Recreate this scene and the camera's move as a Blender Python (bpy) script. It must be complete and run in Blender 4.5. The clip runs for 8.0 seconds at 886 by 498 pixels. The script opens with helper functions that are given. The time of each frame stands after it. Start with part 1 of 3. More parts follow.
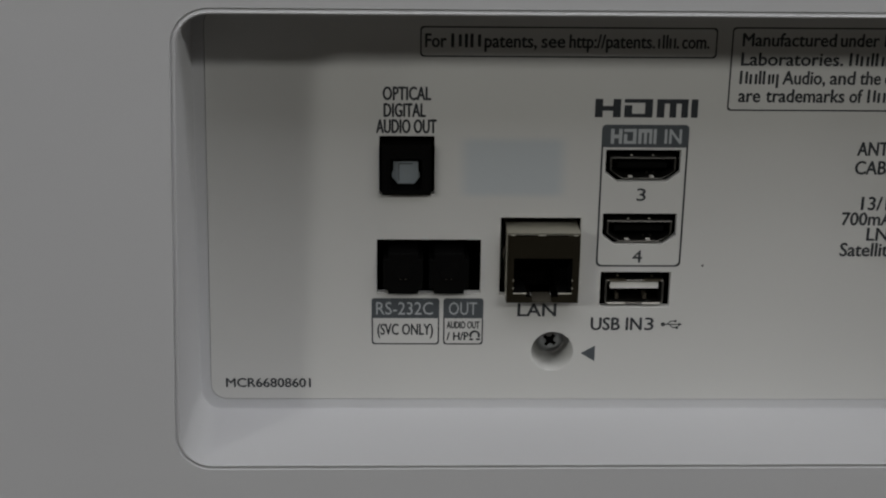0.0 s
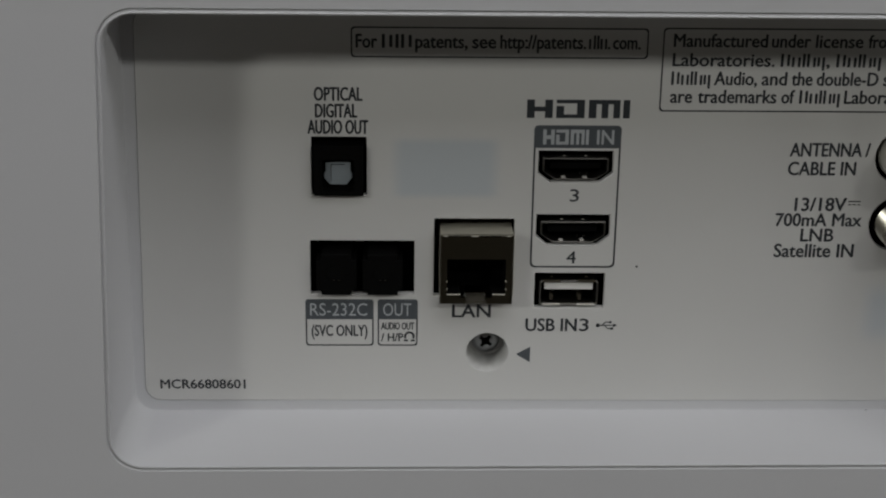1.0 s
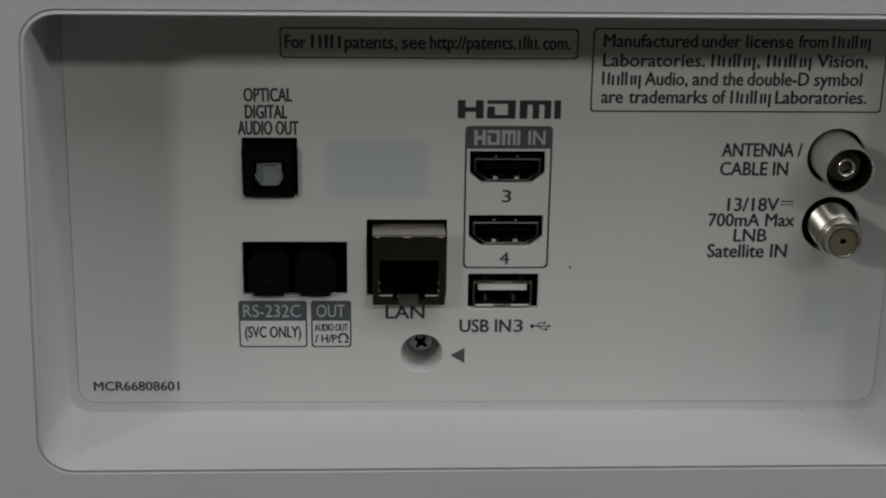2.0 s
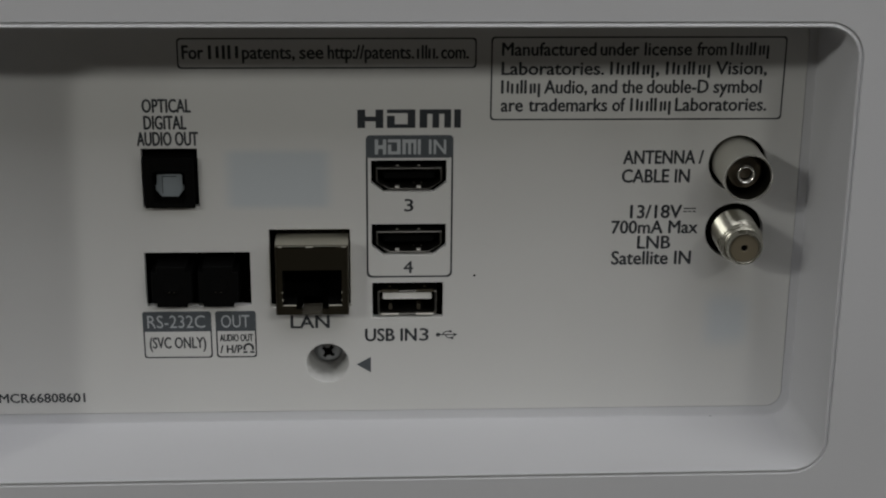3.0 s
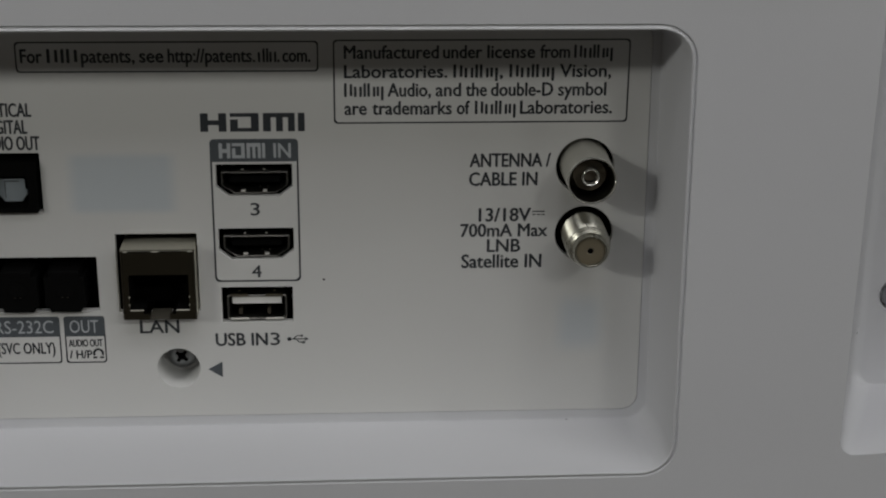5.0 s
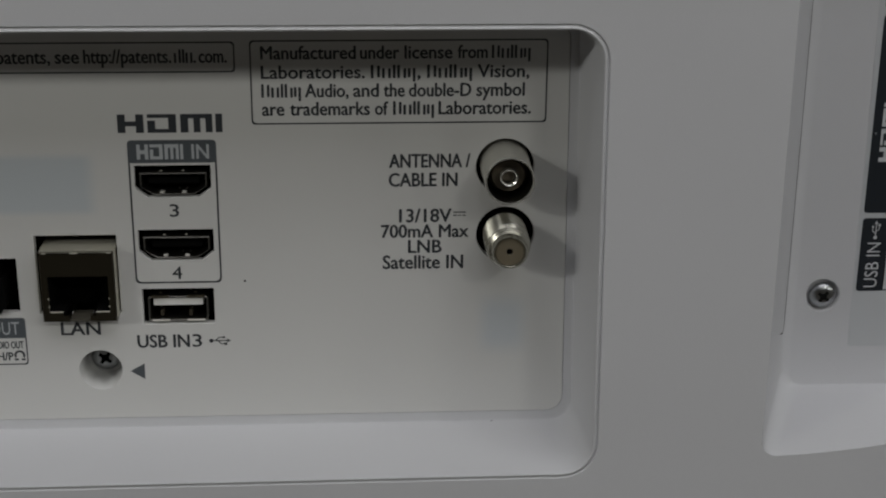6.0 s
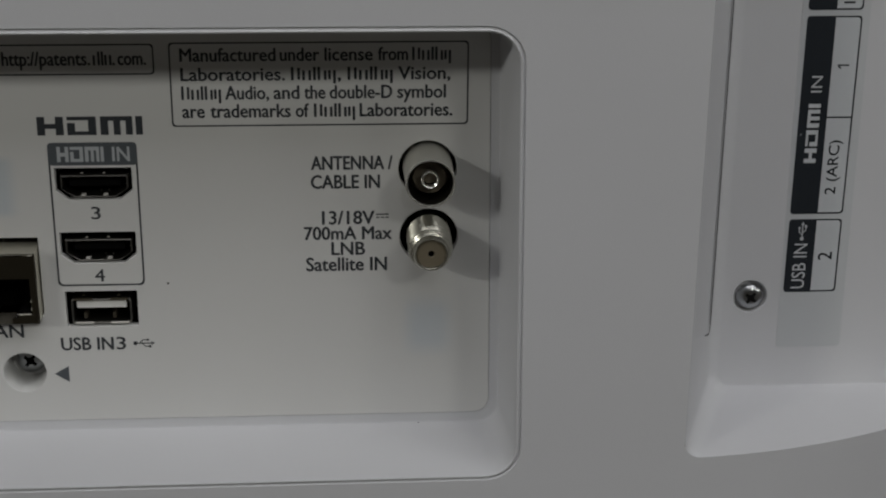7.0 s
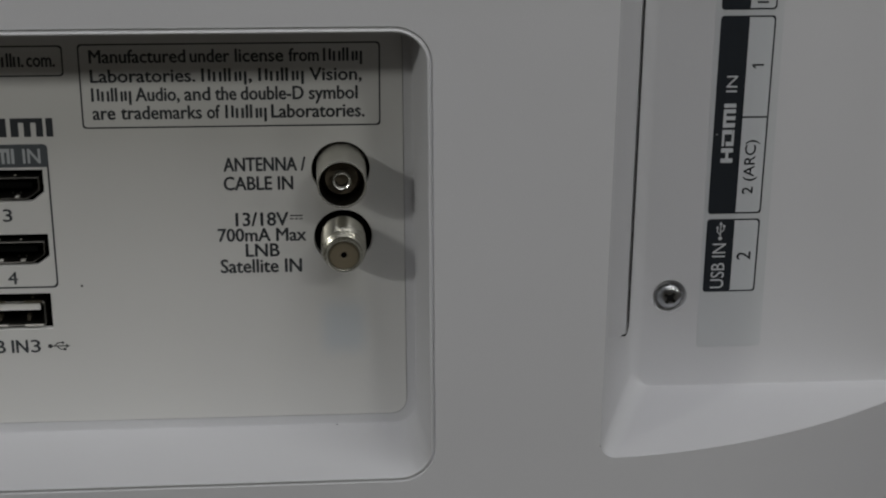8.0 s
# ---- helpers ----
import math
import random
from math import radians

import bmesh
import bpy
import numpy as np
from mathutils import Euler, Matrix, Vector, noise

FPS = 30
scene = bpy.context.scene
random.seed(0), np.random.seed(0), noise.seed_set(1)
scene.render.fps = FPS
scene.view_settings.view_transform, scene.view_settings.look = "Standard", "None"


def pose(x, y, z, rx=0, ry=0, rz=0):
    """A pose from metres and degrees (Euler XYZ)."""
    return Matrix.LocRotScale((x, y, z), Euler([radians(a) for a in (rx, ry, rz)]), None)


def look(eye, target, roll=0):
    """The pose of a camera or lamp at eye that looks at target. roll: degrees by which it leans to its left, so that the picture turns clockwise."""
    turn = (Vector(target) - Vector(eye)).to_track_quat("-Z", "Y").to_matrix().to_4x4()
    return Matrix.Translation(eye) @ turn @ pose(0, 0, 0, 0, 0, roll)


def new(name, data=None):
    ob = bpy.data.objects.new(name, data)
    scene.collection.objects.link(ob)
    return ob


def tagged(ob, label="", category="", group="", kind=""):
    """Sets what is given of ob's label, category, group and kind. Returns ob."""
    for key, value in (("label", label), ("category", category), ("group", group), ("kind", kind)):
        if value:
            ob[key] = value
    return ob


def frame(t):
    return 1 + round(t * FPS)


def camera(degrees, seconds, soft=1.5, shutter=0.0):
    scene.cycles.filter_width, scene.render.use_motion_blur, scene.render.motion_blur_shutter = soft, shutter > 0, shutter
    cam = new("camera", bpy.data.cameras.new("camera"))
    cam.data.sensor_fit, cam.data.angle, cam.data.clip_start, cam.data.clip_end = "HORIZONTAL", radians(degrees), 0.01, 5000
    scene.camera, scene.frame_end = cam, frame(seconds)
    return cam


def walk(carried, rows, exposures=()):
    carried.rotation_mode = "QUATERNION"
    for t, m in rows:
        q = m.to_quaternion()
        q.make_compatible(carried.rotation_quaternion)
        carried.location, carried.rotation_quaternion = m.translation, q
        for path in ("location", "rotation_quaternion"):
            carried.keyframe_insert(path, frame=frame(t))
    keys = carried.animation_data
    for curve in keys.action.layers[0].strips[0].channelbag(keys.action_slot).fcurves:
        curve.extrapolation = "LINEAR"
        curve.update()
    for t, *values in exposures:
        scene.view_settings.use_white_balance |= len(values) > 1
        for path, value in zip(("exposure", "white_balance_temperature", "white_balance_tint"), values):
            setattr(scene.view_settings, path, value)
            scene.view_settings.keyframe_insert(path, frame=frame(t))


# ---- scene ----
cam = camera(31.0, 8.0, soft=2.05)
BASE = 0.35  # height of the port panel's origin above the floor
PATH = [
    (0.0, (-0.04272, -0.32378, 0.12846), (-0.03447, 0.00328, 0.00412), 0.707),
    (0.5, (-0.03694, -0.32377, 0.12870), (-0.02766, 0.00323, 0.00424), 0.782),
    (1.0, (-0.03030, -0.32351, 0.12816), (-0.02002, 0.00366, 0.00424), 0.821),
    (1.5, (-0.02461, -0.32338, 0.12772), (-0.01310, 0.00391, 0.00422), 0.890),
    (1.7, (-0.02230, -0.32330, 0.12770), (-0.01030, 0.00390, 0.00420), 0.880),
    (2.8, (-0.00420, -0.32262, 0.13040), (0.01110, 0.00421, 0.00600), 0.620),
    (3.0, (-0.00048, -0.32255, 0.13070), (0.01552, 0.00421, 0.00631), 0.572),
    (3.5, (0.00649, -0.32229, 0.13133), (0.02331, 0.00421, 0.00639), 0.575),
    (4.0, (0.01444, -0.32270, 0.13059), (0.03166, 0.00413, 0.00655), 0.567),
    (4.5, (0.02151, -0.32250, 0.13124), (0.04056, 0.00404, 0.00669), 0.609),
    (4.7, (0.02390, -0.32250, 0.13120), (0.04336, 0.00404, 0.00685), 0.590),
    (5.8, (0.04390, -0.32290, 0.13030), (0.06258, 0.00402, 0.00672), 0.445),
    (6.0, (0.04612, -0.32295, 0.13031), (0.06533, 0.00402, 0.00694), 0.434),
    (6.5, (0.05323, -0.32331, 0.13032), (0.07317, 0.00371, 0.00721), 0.437),
    (7.0, (0.06069, -0.32304, 0.13134), (0.08187, 0.00356, 0.00732), 0.465),
    (7.5, (0.06890, -0.32341, 0.13102), (0.09066, 0.00333, 0.00744), 0.388),
    (8.0, (0.07606, -0.32351, 0.13102), (0.10029, 0.00305, 0.00744), 0.415),
]
UP = Vector((0, 0, BASE))
walk(cam, [(t, look(Vector(eye) + UP, Vector(target) + UP, roll)) for t, eye, target, roll in PATH])

# ---- light: two ceiling lamps placed by their shadows, the rest added fill ----
world = bpy.data.worlds.new("world")
world.use_nodes = True
world.node_tree.nodes["Background"].inputs[0].default_value = (0.8, 0.9, 1.0, 1)
world.node_tree.nodes["Background"].inputs[1].default_value = 0.01
scene.world = world


def unseen_lamp(x, y, sx, sy, watts, colour):
    data = bpy.data.lights.new("unseen_lamp", "AREA")
    data.shape, data.size, data.size_y, data.energy, data.color = "RECTANGLE", sx, sy, watts, colour
    ob = new("unseen_lamp", data)
    ob.matrix_world = pose(x, y, 2.58)


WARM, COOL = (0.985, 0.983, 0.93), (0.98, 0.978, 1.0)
# fill lamp added far left to lift the port recess's right wall
unseen_lamp(-7.10, -3.55, 0.7, 0.5, 100, WARM)
# ceiling lamp set by the left wall's shadow on the panel
unseen_lamp(-4.15, -3.55, 0.7, 0.5, 128, WARM)
# weak fill added in front of the panel
unseen_lamp(0.30, -3.16, 0.5, 0.4, 7, WARM)
# ceiling lamp set by the right wall's shadow on the panel
unseen_lamp(1.78, -3.16, 0.55, 0.4, 25.5, WARM)
# two fill lamps added on the right for the slanting side wall
unseen_lamp(4.40, -3.16, 0.5, 0.4, 40, WARM)
unseen_lamp(7.10, -3.16, 0.7, 0.5, 100, WARM)
# wide unseen fill strips, added overhead to brighten the recess floor
unseen_lamp(0.8, -1.48, 3.4, 0.7, 14.2, COOL)
unseen_lamp(0.8, -0.85, 3.4, 0.5, 20.3, COOL)


# ---- materials ----
def mat(name, colour, rough=0.5, metal=0.0, grain=0.0, scale=4000.0, vary=0.0, spec=0.5, coat=0.0):
    """Plastic, metal or ink: colour with a slow drift, fine grain as bump, uneven gloss."""
    m = bpy.data.materials.new(name)
    m.use_nodes = True
    nt = m.node_tree
    b = nt.nodes["Principled BSDF"]
    b.inputs["Base Color"].default_value = (*colour, 1)
    b.inputs["Roughness"].default_value = rough
    b.inputs["Metallic"].default_value = metal
    b.inputs["Specular IOR Level"].default_value = spec
    b.inputs["Coat Weight"].default_value = coat
    co = nt.nodes.new("ShaderNodeTexCoord")
    if vary:
        n = nt.nodes.new("ShaderNodeTexNoise")
        n.inputs["Scale"].default_value, n.inputs["Detail"].default_value = 28.0, 5.0
        nt.links.new(co.outputs["Object"], n.inputs["Vector"])
        mix = nt.nodes.new("ShaderNodeMix")
        mix.data_type = "RGBA"
        mix.inputs[6].default_value = (*[c * (1 - vary) for c in colour], 1)
        mix.inputs[7].default_value = (*[min(1, c * (1 + vary)) for c in colour], 1)
        nt.links.new(n.outputs["Fac"], mix.inputs[0])
        nt.links.new(mix.outputs[2], b.inputs["Base Color"])
        r = nt.nodes.new("ShaderNodeMapRange")
        r.inputs["To Min"].default_value, r.inputs["To Max"].default_value = rough * 0.85, min(1, rough * 1.15)
        nt.links.new(n.outputs["Fac"], r.inputs["Value"])
        nt.links.new(r.outputs[0], b.inputs["Roughness"])
    if grain:
        g = nt.nodes.new("ShaderNodeTexNoise")
        g.inputs["Scale"].default_value, g.inputs["Detail"].default_value = scale, 3.0
        nt.links.new(co.outputs["Object"], g.inputs["Vector"])
        bp = nt.nodes.new("ShaderNodeBump")
        bp.inputs["Strength"].default_value, bp.inputs["Distance"].default_value = grain, 0.0001
        nt.links.new(g.outputs["Fac"], bp.inputs["Height"])
        nt.links.new(bp.outputs[0], b.inputs["Normal"])
    return m


COVER = mat("white_cover_plastic", (0.512, 0.516, 0.535), 0.55, grain=0.25, scale=2500, vary=0.02)
PANEL = mat("white_panel_plastic", (0.575, 0.575, 0.565), 0.5, grain=0.15, scale=3000, vary=0.025)
SIDE = mat("white_side_plastic", (0.525, 0.528, 0.545), 0.5, grain=0.2, scale=2500, vary=0.02)
INK = mat("slate_ink", (0.024, 0.028, 0.034), 0.6, vary=0.06)
HEAD = mat("slate_header_ink", (0.068, 0.078, 0.088), 0.55, vary=0.05)
NAVY = mat("navy_label_ink", (0.016, 0.020, 0.026), 0.35, vary=0.05)
PALE = mat("pale_label_print", (0.52, 0.54, 0.56), 0.4, vary=0.03)
FILM = mat("label_film", (0.495, 0.51, 0.525), 0.3, vary=0.03)


def tint(name, colour, reach):
    """A pale patch that fades out into the panel's own colour within its outline."""
    m = mat(name, colour, 0.5, grain=0.15, scale=3000)
    nt = m.node_tree
    co = nt.nodes.new("ShaderNodeTexCoord")
    sep = nt.nodes.new("ShaderNodeSeparateXYZ")
    nt.links.new(co.outputs["Generated"], sep.inputs[0])
    last = None
    for axis in (0, 2):
        off = nt.nodes.new("ShaderNodeMath")
        off.operation = "SUBTRACT"
        off.inputs[1].default_value = 0.5
        nt.links.new(sep.outputs[axis], off.inputs[0])
        size = nt.nodes.new("ShaderNodeMath")
        size.operation = "ABSOLUTE"
        nt.links.new(off.outputs[0], size.inputs[0])
        ramp = nt.nodes.new("ShaderNodeMapRange")
        ramp.interpolation_type = "SMOOTHSTEP"
        ramp.inputs["From Min"].default_value, ramp.inputs["From Max"].default_value = 0.5, 0.5 - reach
        nt.links.new(size.outputs[0], ramp.inputs["Value"])
        if last:
            mul = nt.nodes.new("ShaderNodeMath")
            mul.operation = "MULTIPLY"
            nt.links.new(last.outputs[0], mul.inputs[0])
            nt.links.new(ramp.outputs[0], mul.inputs[1])
            last = mul
        else:
            last = ramp
    mix = nt.nodes.new("ShaderNodeMix")
    mix.data_type = "RGBA"
    mix.inputs[6].default_value, mix.inputs[7].default_value = (0.575, 0.575, 0.565, 1), (*colour, 1)
    nt.links.new(last.outputs[0], mix.inputs[0])
    nt.links.new(mix.outputs[2], nt.nodes["Principled BSDF"].inputs["Base Color"])
    return m


TINT = tint("pale_blue_patch", (0.475, 0.51, 0.535), 0.16)
TINT_SOFT = tint("faint_blue_patch", (0.50, 0.53, 0.555), 0.35)
BLACK = mat("black_plastic", (0.003, 0.003, 0.003), 0.7, grain=0.2, scale=3000, vary=0.1, spec=0.04)
# paler than the shells' own steel, to draw their lit front edges
RIM = mat("lit_rim_steel", (0.12, 0.115, 0.105), 0.4, 1.0, vary=0.1)
# near-black for port insides, gaps and hollows, their shade put into the colour
VOID = mat("black_void", (0.003, 0.003, 0.003), 0.8, vary=0.1, spec=0.05)
# shield metal darkened in colour for the dark floor its front mirrors
TIN = mat("shaded_tinned_steel", (0.11, 0.10, 0.075), 0.34, 1.0, grain=0.1, scale=900, vary=0.08)
STEEL = mat("shell_steel", (0.075, 0.073, 0.066), 0.42, 1.0, vary=0.08)
# tin made pale and less metallic so the tabs look lit
SPRING = mat("lit_tab_tin", (0.62, 0.60, 0.54), 0.5, 0.45, vary=0.08)
DULL = mat("dull_nickel", (0.52, 0.51, 0.46), 0.45, 0.55, grain=0.15, scale=1500, vary=0.08)
SATIN = mat("satin_nickel", (0.45, 0.44, 0.38), 0.27, 0.97, grain=0.15, scale=1500, vary=0.1)
POLISHED = mat("polished_nickel", (0.86, 0.85, 0.80), 0.2, 0.85, vary=0.05)
LINING = mat("dark_inner_metal", (0.035, 0.034, 0.028), 0.3, 0.9, vary=0.1)
RECESS = mat("dark_grey_tone", (0.045, 0.047, 0.05), 0.3, 1.0, vary=0.1)
# same shield metal made paler, as if lamps catch its top and sides
PLATE = mat("lit_tin_plate", (0.52, 0.50, 0.42), 0.5, 0.5, vary=0.1)
BRONZE = mat("usb_shell_steel", (0.34, 0.31, 0.25), 0.36, 1.0, vary=0.1)
HEADSTEEL = mat("screw_steel", (0.36, 0.37, 0.38), 0.28, 1.0, vary=0.1)
NOTCH = mat("shaded_notch_tone", (0.07, 0.064, 0.05), 0.6, 0.3, vary=0.1)
LEAF = mat("dull_brown_spring", (0.05, 0.042, 0.03), 0.5, 0.3, vary=0.1)
# near-white tin: the glint on lamp-facing tabs is put into the colour
BRIGHT = mat("glint_tin_tab", (0.72, 0.71, 0.67), 0.4, 0.2, vary=0.05)
GOLD = mat("gold_contact", (0.75, 0.52, 0.22), 0.3, 1.0, vary=0.05)
HEADTEXT = mat("pale_header_print", (0.40, 0.42, 0.44), 0.5, vary=0.04)
CREAM = mat("cream_insulator", (0.13, 0.11, 0.075), 0.5, vary=0.06)
TONGUE = mat("white_tongue", (0.72, 0.72, 0.70), 0.45, vary=0.03)
BROWN = mat("brown_insulator", (0.15, 0.125, 0.09), 0.5, vary=0.05)
SHUTTER = mat("grey_shutter", (0.22, 0.25, 0.27), 0.5, vary=0.05)
PAINT = mat("room_paint", (0.06, 0.05, 0.036), 0.8, grain=0.3, scale=60, vary=0.04)
CARPET = mat("dark_carpet", (0.038, 0.032, 0.022), 0.9, grain=0.6, scale=300, vary=0.2)
DOT = mat("black_speck", (0.03, 0.03, 0.03), 0.7)


# ---- mesh helpers: lengths in millimetres ----
def part(name, bm, material, parent, label=""):
    bmesh.ops.recalc_face_normals(bm, faces=bm.faces[:])
    bmesh.ops.scale(bm, vec=(0.001, 0.001, 0.001), verts=bm.verts[:])
    me = bpy.data.meshes.new(name)
    bm.to_mesh(me)
    bm.free()
    me.materials.append(material)
    me.shade_smooth()
    me.set_sharp_from_angle(angle=radians(32))
    ob = new(name, me)
    ob.parent = parent
    if label:
        ob["label"] = label
    return ob


def group_part(name, parent, label=""):
    ob = new(name)
    ob.empty_display_size = 0.005
    ob.parent = parent
    if label:
        ob["label"] = label
    return ob


def add_loop(bm, pts):
    vs = [bm.verts.new(p) for p in pts]
    return vs


def edges_of(bm, vs):
    return [bm.edges.get((a, b)) or bm.edges.new((a, b)) for a, b in zip(vs, vs[1:] + vs[:1])]


def bridge(bm, a, b, closed=True):
    n = len(a)
    for i in range(n if closed else n - 1):
        j = (i + 1) % n
        bm.faces.new((a[i], a[j], b[j], b[i]))


def rounded(xlt, xlb, xrt, xrb, zt, zb, r, y=0.0, n=8):
    """A rounded rectangle in the x-z plane whose upright sides may lean."""
    out = []
    for cx, cz, a0 in ((xrt - r, zt - r, 0), (xlt + r, zt - r, 90), (xlb + r, zb + r, 180), (xrb - r, zb + r, 270)):
        for k in range(n + 1):
            a = radians(a0 + 90 * k / n)
            out.append((cx + r * math.cos(a), y, cz + r * math.sin(a)))
    return out


def rect(x0, x1, z0, z1, r, y=0.0, n=3):
    return rounded(x0, x0, x1, x1, z1, z0, r, y, n)


def circle(cx, cz, r, y=0.0, n=40):
    return [(cx + r * math.cos(2 * math.pi * k / n), y, cz + r * math.sin(2 * math.pi * k / n)) for k in range(n)]


def moved(pts, y):
    return [(p[0], y, p[2]) for p in pts]


def fill(bm, loops):
    es = [e for vs in loops for e in edges_of(bm, vs)]
    bmesh.ops.triangle_fill(bm, edges=es, use_beauty=True, normal=(0, -1, 0))


def plate(outer, holes, y, thick, lip=0.12):
    """A flat plate facing -y with holes through it; the holes' edges are eased by lip."""
    bm = bmesh.new()
    loops = [add_loop(bm, moved(outer, y))]
    back = add_loop(bm, moved(outer, y + thick))
    bridge(bm, loops[0], back)
    for h in holes:
        cx, cz = sum(p[0] for p in h) / len(h), sum(p[2] for p in h) / len(h)
        w = max(abs(p[0] - cx) for p in h)
        k = 1 + lip / w
        grown = [(cx + (p[0] - cx) * k, y, cz + (p[2] - cz) * k) for p in h]
        a, b, c = add_loop(bm, grown), add_loop(bm, moved(h, y + lip)), add_loop(bm, moved(h, y + thick))
        bridge(bm, a, b)
        bridge(bm, b, c)
        loops.append(a)
    fill(bm, loops)
    return bm


def slab(pts, y0, y1, ease=0.0):
    """A solid with the outline pts, from y0 (front) to y1 (back)."""
    bm = bmesh.new()
    cx, cz = sum(p[0] for p in pts) / len(pts), sum(p[2] for p in pts) / len(pts)
    w = max(abs(p[0] - cx) for p in pts)
    rings = []
    if ease:
        k = 1 - ease / w
        rings.append(add_loop(bm, [(cx + (p[0] - cx) * k, y0, cz + (p[2] - cz) * k) for p in pts]))
        rings.append(add_loop(bm, moved(pts, y0 + ease)))
    else:
        rings.append(add_loop(bm, moved(pts, y0)))
    rings.append(add_loop(bm, moved(pts, y1)))
    for a, b in zip(rings, rings[1:]):
        bridge(bm, a, b)
    bm.faces.new(rings[0])
    bm.faces.new(rings[-1])
    return bm


def tube(outer, inner, y0, y1, depth):
    """A shell between two outlines: a front lip, outside to y1, inside to depth with a floor."""
    bm = bmesh.new()
    f0, f1 = add_loop(bm, moved(outer, y0 + 0.12)), add_loop(bm, moved(outer, y1))
    mid = [((a[0] + b[0]) / 2, y0, (a[2] + b[2]) / 2) for a, b in zip(outer, inner)]
    m = add_loop(bm, mid)
    g0, g1 = add_loop(bm, moved(inner, y0 + 0.12)), add_loop(bm, moved(inner, depth))
    bridge(bm, f1, f0)
    bridge(bm, f0, m)
    bridge(bm, m, g0)
    bridge(bm, g0, g1)
    return bm


def lathe(cx, cz, profile, n=48):
    """Turned about an axis along y through (cx, cz): profile rows (radius, y)."""
    bm = bmesh.new()
    rings = [add_loop(bm, circle(cx, cz, max(r, 0.001), y, n)) for r, y in profile]
    for a, b in zip(rings, rings[1:]):
        bridge(bm, a, b)
    return bm


def box(x0, x1, y0, y1, z0, z1, ease=0.0):
    bm = bmesh.new()
    bmesh.ops.create_cube(bm, size=1)
    for v in bm.verts:
        v.co = ((x0 + x1) / 2 + v.co.x * (x1 - x0), (y0 + y1) / 2 + v.co.y * (y1 - y0), (z0 + z1) / 2 + v.co.z * (z1 - z0))
    if ease:
        bmesh.ops.bevel(bm, geom=bm.edges[:], offset=ease, segments=2, affect="EDGES")
    return bm


def merged(*bms):
    out = bmesh.new()
    for b in bms:
        tmp = bpy.data.meshes.new("tmp")
        b.to_mesh(tmp)
        b.free()
        out.from_mesh(tmp)
        bpy.data.meshes.remove(tmp)
    return out


# ---- printing: letters as thin solid ink ----
def glyphs(text):
    cu = bpy.data.curves.new("letters", "FONT")
    cu.body, cu.size, cu.resolution_u = text, 1.0, 3
    ob = bpy.data.objects.new("letters", cu)
    me = bpy.data.meshes.new_from_object(ob)
    pts = [v.co.copy() for v in me.vertices]
    polys = [tuple(p.vertices) for p in me.polygons]
    bpy.data.meshes.remove(me)
    bpy.data.objects.remove(ob)
    bpy.data.curves.remove(cu)
    return pts, polys


LAY = 0.03


# plain bars that stand for a letter: advance, then boxes (left, right, low, high) in letter heights
BAR = {
    "W": (0.86, ((0.10, 0.24, 0, 1.0), (0.58, 0.72, 0.06, 0.94))),
    "n": (0.78, ((0.08, 0.22, 0, 0.74), (0.54, 0.68, 0, 0.74))),
    "i": (0.36, ((0.11, 0.25, 0, 1.0),)),
    "h": (0.78, ((0.08, 0.22, 0, 1.0), (0.55, 0.69, 0, 0.72))),
    "d": (0.78, ((0.07, 0.21, 0, 0.72), (0.54, 0.68, 0, 1.0))),
    "y": (0.72, ((0.09, 0.23, 0.05, 0.74), (0.46, 0.60, -0.28, 0.74))),
}
CAP = max(p.y for p in glyphs("H")[0])


def word_outline(text):
    """Points and faces of a word, in letter heights above its line; after a caret plain bars stand for it."""
    if text[0] != "^":
        pts, polys = glyphs(text)
        return [Vector((p.x / CAP, p.y / CAP, 0)) for p in pts], polys
    pts, polys, pen = [], [], 0.0
    for c in text[1:]:
        wide, boxes = BAR[c]
        for a, b, low, high in boxes:
            n = len(pts)
            pts += [Vector((pen + x, z, 0)) for x, z in ((a, low), (b, low), (b, high), (a, high))]
            polys.append((n, n + 1, n + 2, n + 3))
        pen += wide
    return pts, polys


def ink(bm, spots, polys, weight):
    """Faces of ink; further impressions a hair aside on every hand give the strokes their weight."""
    moves = ((0, 0),) if not weight else ((-0.5, 0), (0.5, 0), (0, 0.36), (0, -0.36))
    for k, (dx, dz) in enumerate(moves):
        vs = [bm.verts.new((x + dx * weight, y - 0.004 * k, z + dz * weight)) for x, y, z in spots]
        for q in polys:
            if len(set(q)) == len(q):
                try:
                    bm.faces.new([vs[i] for i in q])
                except ValueError:
                    pass


def letter_mesh(text, x0, x1, z0, z1, y, turn=False, bold=0.0):
    """Text fitted into the box. turn: reads upwards."""
    pts, polys = word_outline(text)
    ax, bx = min(p.x for p in pts), max(p.x for p in pts)
    ay, by = min(p.y for p in pts), max(p.y for p in pts)
    spots = []
    for p in pts:
        u, v = (p.x - ax) / (bx - ax), (p.y - ay) / max(1e-6, by - ay)
        spots.append((x0 + (1 - v) * (x1 - x0), y, z0 + u * (z1 - z0)) if turn else (x0 + u * (x1 - x0), y, z0 + v * (z1 - z0)))
    bm = bmesh.new()
    ink(bm, spots, polys, bold * ((x1 - x0) if turn else (z1 - z0)))
    return bm


